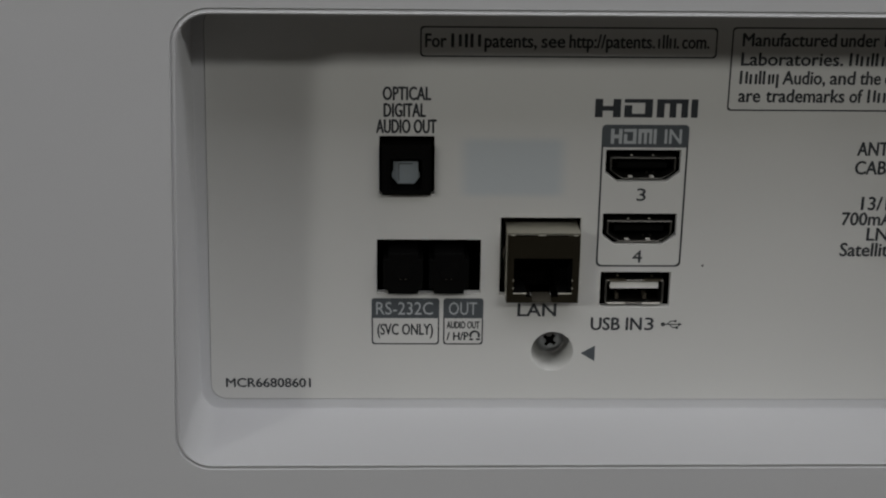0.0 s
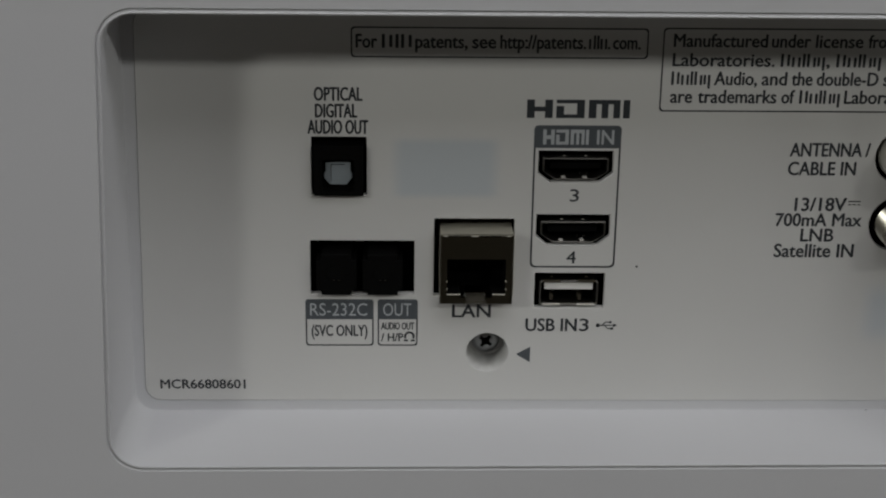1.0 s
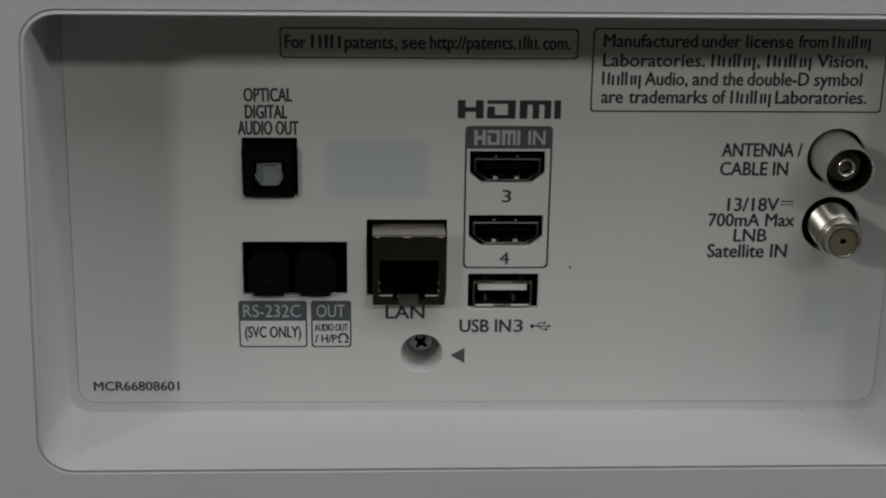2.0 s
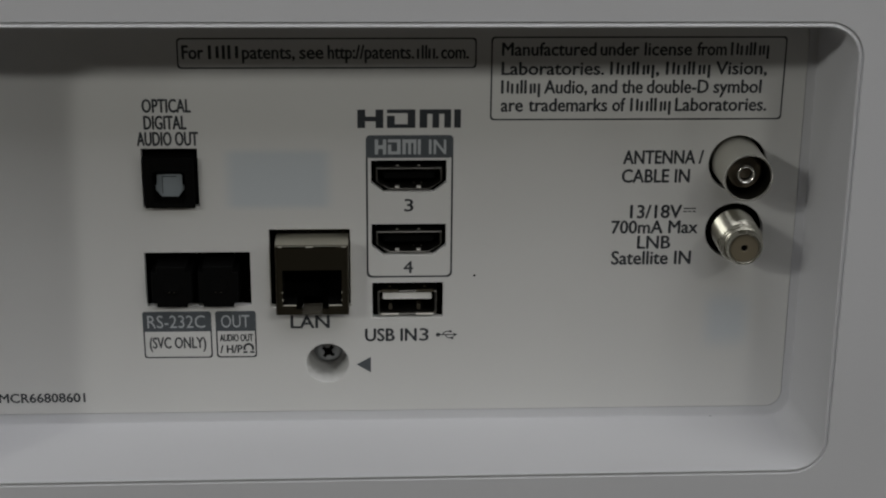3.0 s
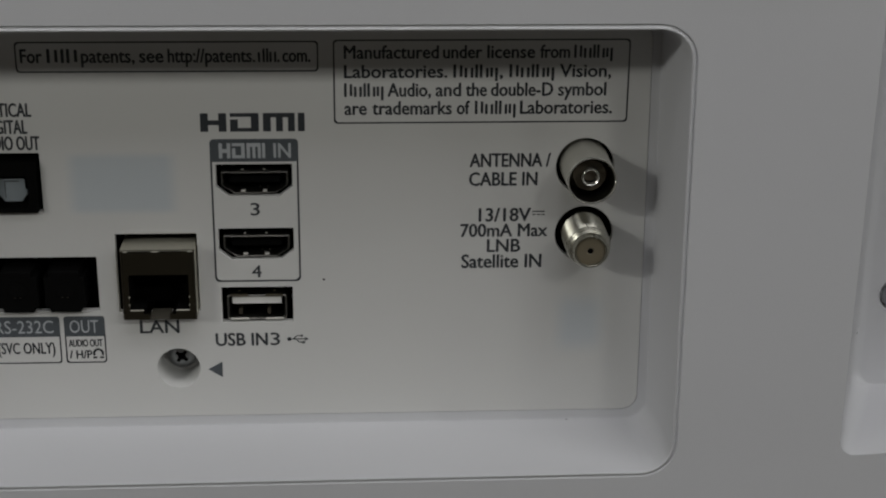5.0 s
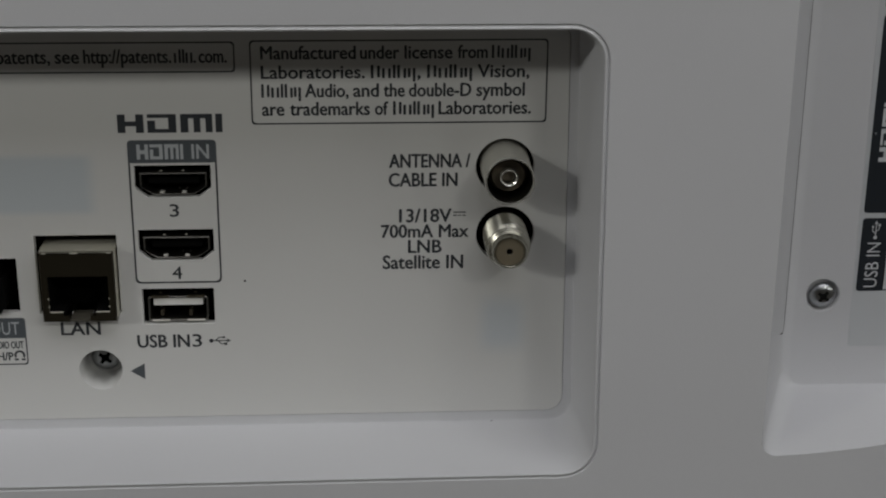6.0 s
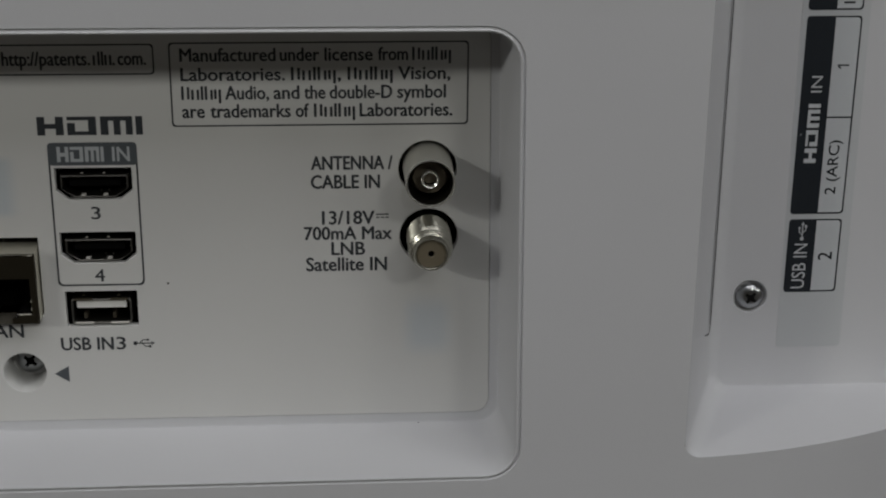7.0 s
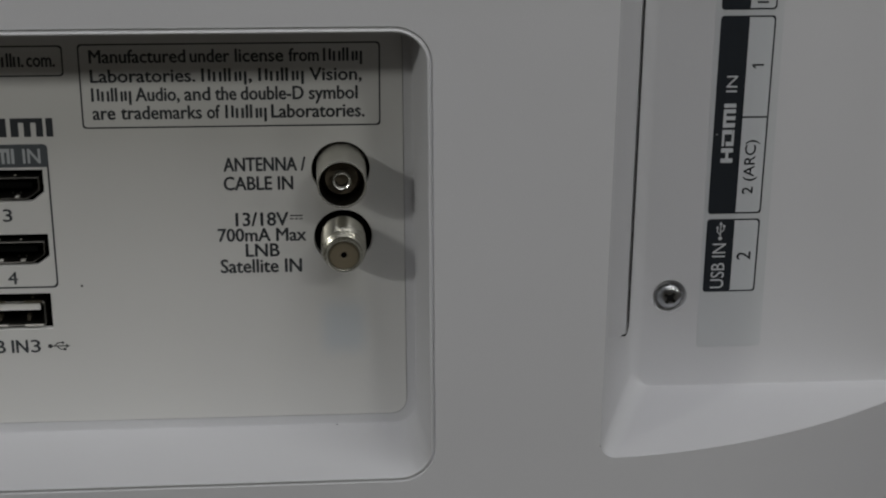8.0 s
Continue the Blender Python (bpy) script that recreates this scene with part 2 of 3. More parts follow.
def line_mesh(words, base, cap, y, bold):
    """A line of words (text, left, right) on one base line."""
    bm = bmesh.new()
    for text, x0, x1 in words:
        pts, polys = word_outline(text)
        ax, bx = min(p.x for p in pts), max(p.x for p in pts)
        ink(bm, [(x0 + (p.x - ax) / (bx - ax) * (x1 - x0), y, base + p.y * cap) for p in pts], polys, bold * cap)
    return bm


def ink_box(outer, w, y):
    """A printed frame line of width w inside a rounded outline."""
    bm = bmesh.new()
    xs, zs = [p[0] for p in outer], [p[2] for p in outer]
    cx, cz, hx, hz = (min(xs) + max(xs)) / 2, (min(zs) + max(zs)) / 2, (max(xs) - min(xs)) / 2, (max(zs) - min(zs)) / 2
    a = add_loop(bm, moved(outer, y))
    b = add_loop(bm, [(cx + (p[0] - cx) * (hx - w) / hx, y, cz + (p[2] - cz) * (hz - w) / hz) for p in outer])
    bridge(bm, a, b)
    return bm


def flat(pts, y):
    bm = bmesh.new()
    bm.faces.new(add_loop(bm, moved(pts, y)))
    return bm


def bars(boxes, y):
    return merged(*[flat([(a, 0, c), (b, 0, c), (b, 0, d), (a, 0, d)], y) for a, b, c, d in boxes])


# ---- the room, plain, around the set ----
def wall_box(name, x0, x1, y0, y1, z0, z1, material):
    bm = box(x0 * 1000, x1 * 1000, y0 * 1000, y1 * 1000, z0 * 1000, z1 * 1000)
    return tagged(part(name, bm, material, None), kind="structure")


wall_box("floor", -9, 9, -7, 2, -0.1, 0, CARPET)
wall_box("ceiling", -9, 9, -7, 2, 2.6, 2.7, PAINT)
wall_box("wall_north", -9, 9, 2, 2.1, 0, 2.6, PAINT)
wall_box("wall_south", -9, 9, -7.1, -7, 0, 2.6, PAINT)
wall_box("wall_west", -9.1, -9, -7, 2, 0, 2.6, PAINT)
wall_box("wall_east", 9, 9.1, -7, 2, 0, 2.6, PAINT)

# ---- the television ----
tv = tagged(new("television"), "white plastic television seen from behind, standing on the floor", "television")
tv.location = (0, 0, BASE)
LEFT, RIGHT, LOW, HIGH = -560.0, 225.0, -350.0, 400.0
FACE, DEEP = -22.0, 10.8
BEND, CURL = 127.6, 0.00412


def face_y(x):
    """The back bows away towards its side edge."""
    return FACE + CURL * max(0.0, x - BEND) ** 2


def lifted(pts, rise):
    """The lower edge raised, from nothing at one end to rise at the other."""
    return [(x, y, z + (rise * min(1.0, max(0.0, (x + 90) / 187)) if z < 0 else 0.0)) for x, y, z in pts]


def rim(o, y):
    """The mouth of the port recess, grown by o."""
    return lifted(rounded(-87.2 - o, -90.1 - o, 95.2 + o, 96.2 + o, 61.7 + o, -35.7 - o, 6.6 + o, y), 0.7)


def back_cover():
    bm = bmesh.new()
    rows = [rim(2.2, FACE), rim(1.05, FACE), rim(0.95, FACE + 0.1), rim(0.86, FACE + 0.45), rim(0.7, FACE + 0.45), rim(0.3, FACE - 0.02),
            rim(0.12, FACE - 0.08), rim(-0.1, FACE + 0.05), rim(-0.22, FACE + 0.35)]
    rows += [lifted(rounded(-87.0, -88.6, 93.3, 94.4, 60.6, -33.3, 5.0, -0.55), 0.2), lifted(rounded(-86.85, -88.3, 93.15, 94.2, 60.3, -33.1, 4.8, -0.12), 0.2),
             lifted(rounded(-86.5, -87.9, 92.8, 93.85, 60.0, -32.75, 4.5, 0.0), 0.2), rounded(-84.35, -86.05, 91.35, 92.25, 58.2, -30.75, 3.6, 0.0),
             rounded(-84.3, -86.0, 91.3, 92.2, 58.15, -30.7, 3.6, 0.5)]
    rings = [add_loop(bm, r) for r in rows]
    for a, b in zip(rings, rings[1:]):
        bridge(bm, a, b)
    outer = add_loop(bm, [(LEFT, FACE, LOW), (BEND, FACE, LOW), (BEND, FACE, HIGH), (LEFT, FACE, HIGH)])
    fill(bm, [outer, rings[0]])
    # the bowed part, below the side recess
    xs = [BEND, 129.5, 131.0, 132.5, 132.6, 133.0, 133.6, 134.4, 135.2, 136.0] + [136 + 89 * k / 30 for k in range(1, 31)]
    cols = []
    for x in xs:
        cols.append((bm.verts.new((x, face_y(x), LOW)), bm.verts.new((x, face_y(x), -60)), bm.verts.new((x, face_y(x), notch_low(max(x, 132.6)))),
                     bm.verts.new((x, face_y(x), HIGH)) if x <= 132.55 else None))
    for a, b in zip(cols, cols[1:]):
        for k in range(3):
            if a[k + 1] and b[k + 1]:
                bm.faces.new((a[k], b[k], b[k + 1], a[k + 1]))
    # outer edges back to the front shell
    for x0, x1, z0, z1 in ((LEFT, LEFT, LOW, HIGH),):
        vs = [bm.verts.new(p) for p in ((x0, FACE, z0), (x1, FACE, z1), (x1, 14, z1), (x0, 14, z0))]
        bm.faces.new(vs)
    for z in (LOW, HIGH):
        prof = [(LEFT, FACE)] + ([(x, face_y(x)) for x in xs] if z == LOW else [(x, face_y(x)) for x in xs if x <= 132.55] + [(RIGHT, DEEP)])
        a = [bm.verts.new((x, y, z)) for x, y in prof]
        b = [bm.verts.new((x, max(14, y), z)) for x, y in prof]
        bridge(bm, a, b, closed=False)
    return part("back_cover", bm, COVER, tv, "matt white moulded plastic back cover with two recesses")


def notch_low(x):
    """The lower edge of the side recess."""
    r = 3.6
    if x >= 136.1:
        return -31.9
    return -31.9 + r - math.sqrt(max(0.0, r * r - (x - 136.1) ** 2))


def side_recess():
    """Slanting wall and floor of the recess that runs out at the side edge."""
    front, back = [], []
    for z in (HIGH, 200, 100, 50, 20, 0, -10, -20, -25):
        front.append(Vector((132.5, face_y(132.5), z)))
        back.append(Vector((145.0, DEEP, z)))
    for k in range(9):
        a = radians(180 + 90 * k / 8)
        x, z = 136.1 + 3.6 * math.cos(a), -28.3 + 3.6 * math.sin(a)
        front.append(Vector((x, face_y(x), z)))
        back.append(Vector((150.0 + 5.0 * math.cos(a), DEEP, -25.9 + 5.0 * math.sin(a))))
    for k in range(1, 27):
        u = k / 26
        x = 136.1 + u * (RIGHT - 136.1)
        front.append(Vector((x, face_y(x), -31.9)))
        back.append(Vector((150.0 + u * (RIGHT - 150), DEEP, -30.9)))
    bm = bmesh.new()
    rows = []
    inward = []
    for f, b in zip(front, back):
        d = b - f
        d.y = 0
        inward.append(d.normalized() if d.length > 1e-3 else Vector((0, 0, 1)))
    n = len(front)
    for i in range(n):
        a = radians(min(90, max(0, (i - 9) * 90 / 8)))
        inward[i] = Vector((math.cos(a), 0, math.sin(a)))
    sharp = [min(1.0, max(0.0, (i - 9) / 8)) for i in range(n)]
    for kind in range(9):
        row = []
        for f, b, d, h in zip(front, back, inward, sharp):
            reach = max(0.02, b.y - f.y)
            if kind == 0:
                p = f
            elif kind == 1:
                p = f.lerp(b, 0.015)
                p = p + d * 0.12
            elif kind < 5:
                p = f.lerp(b, (0.03, 0.3, 0.72)[kind - 2])
                p = p + d * 0.12
            else:
                s = (kind - 5) / 3
                q0, q1, q2 = f.lerp(b, 0.88 + 0.1 * h), b, b + d * min(2.2 - 1.9 * h, reach * 0.2)
                p = q0 * (1 - s) ** 2 + q1 * 2 * s * (1 - s) + q2 * s * s
            row.append(bm.verts.new(p))
        rows.append(row)
    for a, b in zip(rows, rows[1:]):
        bridge(bm, a, b, closed=False)
    edge = rows[-1]
    far = [bm.verts.new((RIGHT, DEEP, HIGH))]
    loop = edge + far
    hole = add_loop(bm, circle(153.0, -8.2, 4.05, DEEP))
    fill(bm, [loop, hole])
    well = [hole] + [add_loop(bm, circle(153.0, -8.2, r, y)) for r, y in ((3.75, DEEP + 0.35), (3.65, DEEP + 1.2), (0.4, DEEP + 1.25))]
    for a, b in zip(well, well[1:]):
        bridge(bm, a, b)
    return part("side_recess", bm, SIDE, tv, "white plastic side recess with a slanting floor")


back_cover()
side_recess()
part("front_shell", box(LEFT + 1, RIGHT + 3, 14.2, 46, LOW, HIGH - 1, 2), BLACK, tv, "black plastic screen housing behind the cover")

# cover flap along the side recess, ending in a rounded corner
flap = bmesh.new()
prof = [(132.65, -21.85), (136.0, -13.6), (138.9, -6.1), (140.6, -0.8), (141.25, 0.8), (141.6, 2.2), (141.7, 3.6)]
lift = (0.0, 0.45, 0.75, 0.9, 0.9, 0.0, 0.0)
ease = (0.0, 0.0, 0.0, 0.1, 0.5, 1.3, 2.3)
ra = [flap.verts.new((x - 0.1, y - u, HIGH - 2)) for (x, y), u in zip(prof, lift)]
rb = [flap.verts.new((x - 0.1, y - u, -13.3 + 0.385 * (2.6 - y) + e)) for (x, y), u, e in zip(prof, lift, ease)]
bridge(flap, ra, rb, closed=False)
rc = [flap.verts.new((v.co.x, v.co.y + 0.9, v.co.z - 0.15)) for v in rb]
bridge(flap, rb, rc, closed=False)
# no gap is cut: a near-black strip carries the seam's shade
gap = bmesh.new()
seam = [(141.3, 0.9, z, 0.8, 2.3, 0.0) for z in (HIGH - 2, 200.0, 60.0, 0.0, -10.6)]
for k in range(1, 11):
    a = radians(min(90, 15 * k))
    back = 1.9 * (1 - math.cos(a)) + max(0, k - 6) * 1.6
    edge_z = -12.6 + 0.385 * 0.93 * back
    seam.append((141.3 - 0.36 * back, 0.9 - 0.93 * back, -10.6 + (edge_z + 10.6) * math.sin(a), 0.8 * math.cos(a), 2.3 * math.cos(a), -(0.8 - 0.06 * k) * math.sin(a)))
ga = [gap.verts.new((x + 0.25, y - 0.55, z)) for x, y, z, u, v, w in seam]
gb = [gap.verts.new((x + 0.25 + u, y - 0.55 + v, z + w)) for x, y, z, u, v, w in seam]
bridge(gap, ga, gb, closed=False)
part("seam_strip", gap, VOID, tv, "thin dark seam")
part("cover_flap", flap, COVER, tv, "edge of the white back cover beside a thin dark seam")

# ---- port panel with its cut-outs ----
def hdmi_cut(dz):
    return [(x, 0, z + dz) for x, z in ((-0.1, 28.0), (-0.1, 23.0), (2.5, 20.9), (13.2, 20.9), (15.9, 23.0), (15.9, 28.0))]


H_STEP = -14.35
CUTS = [rect(-48.3, -36.6, 17.9, 30.8, 0.25), rect(-48.9, -26.3, -5.0, 7.5, 0.25), rect(-22.1, -4.75, -5.4, 12.6, 0.25),
        hdmi_cut(0), hdmi_cut(H_STEP), rect(0.0, 15.4, -8.15, 0.1, 0.25), circle(-10.0, -18.9, 4.65), circle(78.5, 11.7, 6.25), circle(78.2, 27.0, 6.2)]
panel = part("port_panel", plate(rounded(-84.22, -85.92, 91.22, 92.12, 58.07, -30.62, 3.5), CUTS, 0.0, 1.8), PANEL, tv,
             "white plastic port panel with printed dark grey lettering")
# added black sheet; the unlit inside of the set is its colour
part("black_void", plate(rounded(-80, -80, 88, 88, 54, -26, 2), [], 12.0, 1.0), VOID, tv, "black sheet standing in for the dark inside behind the port openings")

# screw well
well = lathe(-10.0, -18.9, [(4.65, 0.4), (4.5, 3.0), (4.3, 8.5), (2.0, 9.0), (0.3, 9.1)])
part("screw_well", well, PANEL, tv, "white moulded screw well")


def screw(cx, cz, y, r, metal, inside):
    """A pan head; its cross recess is a raised dark cross, shade in the colour."""
    root = group_part("screw", tv, "small steel cross-head screw")
    part("screw_head", lathe(cx, cz, [(0.01, y + 0.2), (r * 0.35, y + 0.02), (r * 0.62, y + 0.18), (r * 0.86, y + 0.55), (r * 0.98, y + 1.0), (r, y + 1.5)]), metal, root)
    arms = merged(box(cx - r * 0.12, cx + r * 0.12, y - 0.04, y + 0.4, cz - r * 0.5, cz + r * 0.5), box(cx - r * 0.5, cx + r * 0.5, y - 0.05, y + 0.4, cz - r * 0.12, cz + r * 0.12), lathe(cx, cz, [(0.01, y - 0.06), (r * 0.27, y - 0.06), (r * 0.3, y + 0.2)], 20))
    bmesh.ops.rotate(arms, cent=(cx, y, cz), matrix=Matrix.Rotation(radians(38), 3, "Y"), verts=arms.verts[:])
    part("dark_cross", arms, inside, root)
    return root


screw(-10.0, -19.0, 6.4, 3.2, HEADSTEEL, VOID)
screw(153.0, -8.2, DEEP - 1.0, 3.0, HEADSTEEL, RECESS)


# ---- ports ----
def optical_port():
    root = group_part("optical_port", tv, "black optical audio socket with a grey shutter")
    part("housing", tube(rect(-47.8, -37.3, 18.1, 29.2, 0.3, n=4), rect(-46.1, -39.2, 19.1, 26.2, 0.8, n=4), -1.5, 12, 0.9), BLACK, root)
    part("top_ledge", box(-47.2, -37.9, -1.3, 10, 27.6, 29.0, 0.15), BLACK, root)
    s = [(-45.2, 25.2), (-40.4, 25.2), (-40.1, 24.9), (-40.1, 22.9), (-39.8, 22.6), (-39.8, 21.6), (-40.1, 21.3), (-41.0, 20.1), (-44.6, 20.1), (-45.5, 21.3), (-45.8, 21.6), (-45.8, 22.6), (-45.5, 22.9), (-45.5, 24.9)]
    s = [(x + 0.15, z + 0.05) for x, z in s]
    part("socket_floor", box(-46.3, -39.0, 0.9, 1.2, 18.9, 26.4), VOID, root)
    part("shutter", slab([(x, 0, z) for x, z in s], 0.2, 3.0, 0.1), SHUTTER, root, "grey hinged shutter flap")
    part("shutter_line", bars([(-44.1, -41.2, 24.6, 24.77), (-44.22, -44.1, 20.9, 24.77)], 0.17), BLACK, root)


def audio_jack(cx):
    root = group_part("audio_jack", tv, "black plastic mini-jack socket")
    pts = [(-4.3, -4.9), (-3.4, -4.9), (-3.2, -6.1), (3.2, -6.1), (3.4, -4.9), (4.3, -4.9), (4.3, 2.0), (3.2, 2.0), (3.2, 3.4), (-3.2, 3.4), (-3.2, 2.0), (-4.3, 2.0)]
    outer = [(cx + x, 0, z + 1.6) for x, z in pts]
    part("body", slab(outer, -1.9, 12, 0.2), BLACK, root)
    part("collar", lathe(cx, 0.6, [(1.9, -2.0), (1.95, -2.04), (2.1, -2.04), (2.2, -2.0), (2.2, -1.7)]), BLACK, root)
    # flat dark disc: the bore's depth is only colour
    part("bore", lathe(cx, 0.6, [(0.01, -1.95), (1.9, -1.95), (1.9, -2.0)]), VOID, root)
    # tiny boxes for the contacts, placed as glints low in the bore
    for dx in (-0.55, 0.55):
        part("contact", box(cx + dx - 0.24, cx + dx + 0.24, -2.1, -1.8, -1.0, -0.86, 0.04), TIN, root)


def lan_port():
    root = group_part("network_port", tv, "metal-shielded network socket standing proud of the panel")
    x0, x1, z0, z1, y0 = -20.8, -5.1, -5.75, 10.2, -3.5
    outline = [(x0, z1), (x0, z0), (x0 + 5.6, z0), (x0 + 5.6, z0 + 1.3), (x0 + 4.3, z0 + 1.3), (x0 + 4.3, z0 + 2.2), (x0 + 1.5, z0 + 2.2), (x0 + 1.5, z0 + 10.3),
               (x1 - 1.5, z0 + 10.3), (x1 - 1.5, z0 + 2.2), (x1 - 4.4, z0 + 2.2), (x1 - 4.4, z0 + 1.3), (x1 - 5.7, z0 + 1.3), (x1 - 5.7, z0), (x1, z0), (x1, z1)]
    part("front_shield", slab([(x, 0, z) for x, z in outline], y0, y0 + 0.35), TIN, root, "metal front in a darkened tone with a stepped opening")
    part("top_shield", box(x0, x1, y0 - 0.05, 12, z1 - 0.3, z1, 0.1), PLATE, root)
    for a in (x0 + 1.7, x0 + 8.3):
        # raised black bars draw the shade of two open slits
        part("slit_bar", box(a, a + 4.7, y0 - 0.08, y0 + 0.3, z1 - 0.5, z1 - 0.22, 0.04), VOID, root)
    for a, b in ((x0 + 0.7, x0 + 1.6), (x0 + 6.6, x0 + 8.2), (x1 - 1.5, x1 - 0.5)):
        part("fold_tab", box(a, b, y0 - 0.16, y0 + 0.3, z1 - 0.42, z1 - 0.14, 0.05), SPRING, root, "folded tab in a pale lit tone")
    for a in (x0, x1 - 0.35):
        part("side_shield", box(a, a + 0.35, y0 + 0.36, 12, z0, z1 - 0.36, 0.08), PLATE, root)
        # paler strips: the bright line along the front edges is their colour
        part("edge_strip", box(a, a + 0.35, y0 - 0.12, y0 + 0.3, z0 + 0.1, z1 - 0.6, 0.12), BRONZE, root)
    for a, b in ((x0, x0 + 5.6), (x1 - 5.7, x1)):
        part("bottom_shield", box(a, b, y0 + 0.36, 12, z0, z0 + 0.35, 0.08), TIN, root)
    part("insert", merged(box(x0 + 0.5, x1 - 0.5, y0 + 9.0, y0 + 9.5, z0 + 0.6, z1 - 0.6), box(x0 + 0.5, x0 + 1.6, y0 + 0.5, y0 + 9, z0 + 0.6, z1 - 0.6), box(x1 - 1.6, x1 - 0.5, y0 + 0.5, y0 + 9, z0 + 0.6, z1 - 0.6),
                          box(x0 + 1.6, x1 - 1.6, y0 + 0.5, y0 + 9, z1 - 5.3, z1 - 0.6), box(x0 + 1.6, x0 + 4.4, y0 + 0.5, y0 + 9, z0 + 0.6, z0 + 2.2), box(x1 - 4.4, x1 - 1.6, y0 + 0.5, y0 + 9, z0 + 0.6, z0 + 2.2)), VOID, root)
    for a in (x0 + 1.35, x1 - 1.55):
        for z in (3.2, 5.0):
            part("spring_tab", box(a, a + 0.22, y0 - 0.2, y0 + 0.4, z0 + z, z0 + z + 0.4, 0.05), PLATE, root)
    for a in (x0 + 1.5, x1 - 4.4):
        part("lower_tab", box(a, a + 2.9, y0 - 0.12, y0 + 0.3, z0 + 2.05, z0 + 2.25, 0.05), SPRING, root)
    # added plate; the shadow on the panel edge is its dull colour
    part("notch_cover", box(x0 + 5.62, x1 - 5.72, y0 + 0.3, y0 + 5.4, z0 - 0.1, z0 + 0.46, 0.08), NOTCH, root, "added dull plate for the shaded panel edge in the latch notch")


def hdmi_port(dz):
    root = group_part("video_port", tv, "black video socket with a steel shell")
    cx, zt, zb, hw = 7.95, 26.5 + dz, 21.15 + dz, 7.25
    def shape(o):
        pts = [(-hw + o, zt - o), (-hw + o, zb + 2.2), (-hw + 1.0 + o * 0.8, zb + 1.5), (-hw + 2.9 + o * 0.4, zb + o), (hw - 2.9 - o * 0.4, zb + o), (hw - 1.0 - o * 0.8, zb + 1.5), (hw - o, zb + 2.2), (hw - o, zt - o)]
        return [(cx + x, 0, z) for x, z in pts]
    part("shell", tube(shape(0.2), shape(0.5), 0.35, 12, 6.0), STEEL, root, "thin steel shell")
    part("rim", tube(shape(0.24), shape(0.54), 0.2, 0.9, 0.9), RIM, root, "dull steel rim")
    part("socket_floor", slab(shape(0.3), 6.0, 6.4), VOID, root)
    part("tongue", box(cx - 5.4, cx + 5.4, 1.4, 6, zt - 2.9, zt - 1.7, 0.15), VOID, root)
    for x in (-2.5, 2.1):
        part("bottom_spring", box(cx + x - 0.46, cx + x + 0.46, 0.7, 1.9, zb + 0.5, zb + 0.72, 0.03), BRIGHT, root)
        part("top_spring", box(cx + x - 0.25, cx + x + 0.25, 0.5, 1.2, zt + 0.1, zt + 0.22, 0.04), SPRING, root)
    for x in (1.1, 2.7):
        part("contact", box(cx + x - 0.2, cx + x + 0.2, 2.2, 2.5, zb + 1.0, zb + 1.4, 0.04), STEEL, root)


def usb_port():
    root = group_part("usb_port", tv, "socket with a white tongue in a steel shell")
    x0, x1, z0, z1 = 1.15, 14.05, -7.5, -1.75
    part("shell", tube(rect(x0, x1, z0, z1, 0.6), rect(x0 + 0.4, x1 - 0.4, z0 + 0.4, z1 - 0.4, 0.4), 0.2, 12, 9.0), STEEL, root, "steel shell with spring tabs")
    part("rim", tube(rect(x0 + 0.02, x1 - 0.02, z0 + 0.02, z1 - 0.02, 0.6), rect(x0 + 0.26, x1 - 0.26, z0 + 0.26, z1 - 0.26, 0.5), 0.05, 0.9, 0.9), RIM, root, "thin steel rim")
    for a in (x0 + 2.4, x1 - 4.3):
        part("leaf_spring", box(a, a + 0.75, 1.2, 4.0, z0 + 0.75, z0 + 2.1, 0.1), LEAF, root, "brownish inner leaf spring")
    part("socket_floor", box(x0 + 0.2, x1 - 0.2, 9, 9.3, z0 + 0.2, z1 - 0.2), VOID, root)
    part("tongue", box(x0 + 1.1, x1 - 1.1, 0.7, 9, -4.05, -2.45, 0.12), TONGUE, root, "white plastic tongue")
    for x in (2.2, 5.1, 7.8, 10.7):
        part("contact", box(x0 + x - 0.45, x0 + x + 0.45, 1.6, 8.6, -4.35, -4.08, 0.05), GOLD, root)
    for a, b in ((x0 + 0.7, x0 + 4.6), (x1 - 4.6, x1 - 0.7)):
        part("bottom_tab", box(a, b, -0.15, 1.0, z0 + 0.02, z0 + 0.36, 0.06), BRIGHT, root)
        part("top_tab", box(a, b, 0.0, 1.0, z1 - 0.3, z1 + 0.08, 0.08), BRONZE, root)
        part("top_spring", box((a + b) / 2 - 0.3, (a + b) / 2 + 0.3, 0.6, 1.4, z1 + 0.6, z1 + 0.78, 0.05), BRONZE, root)


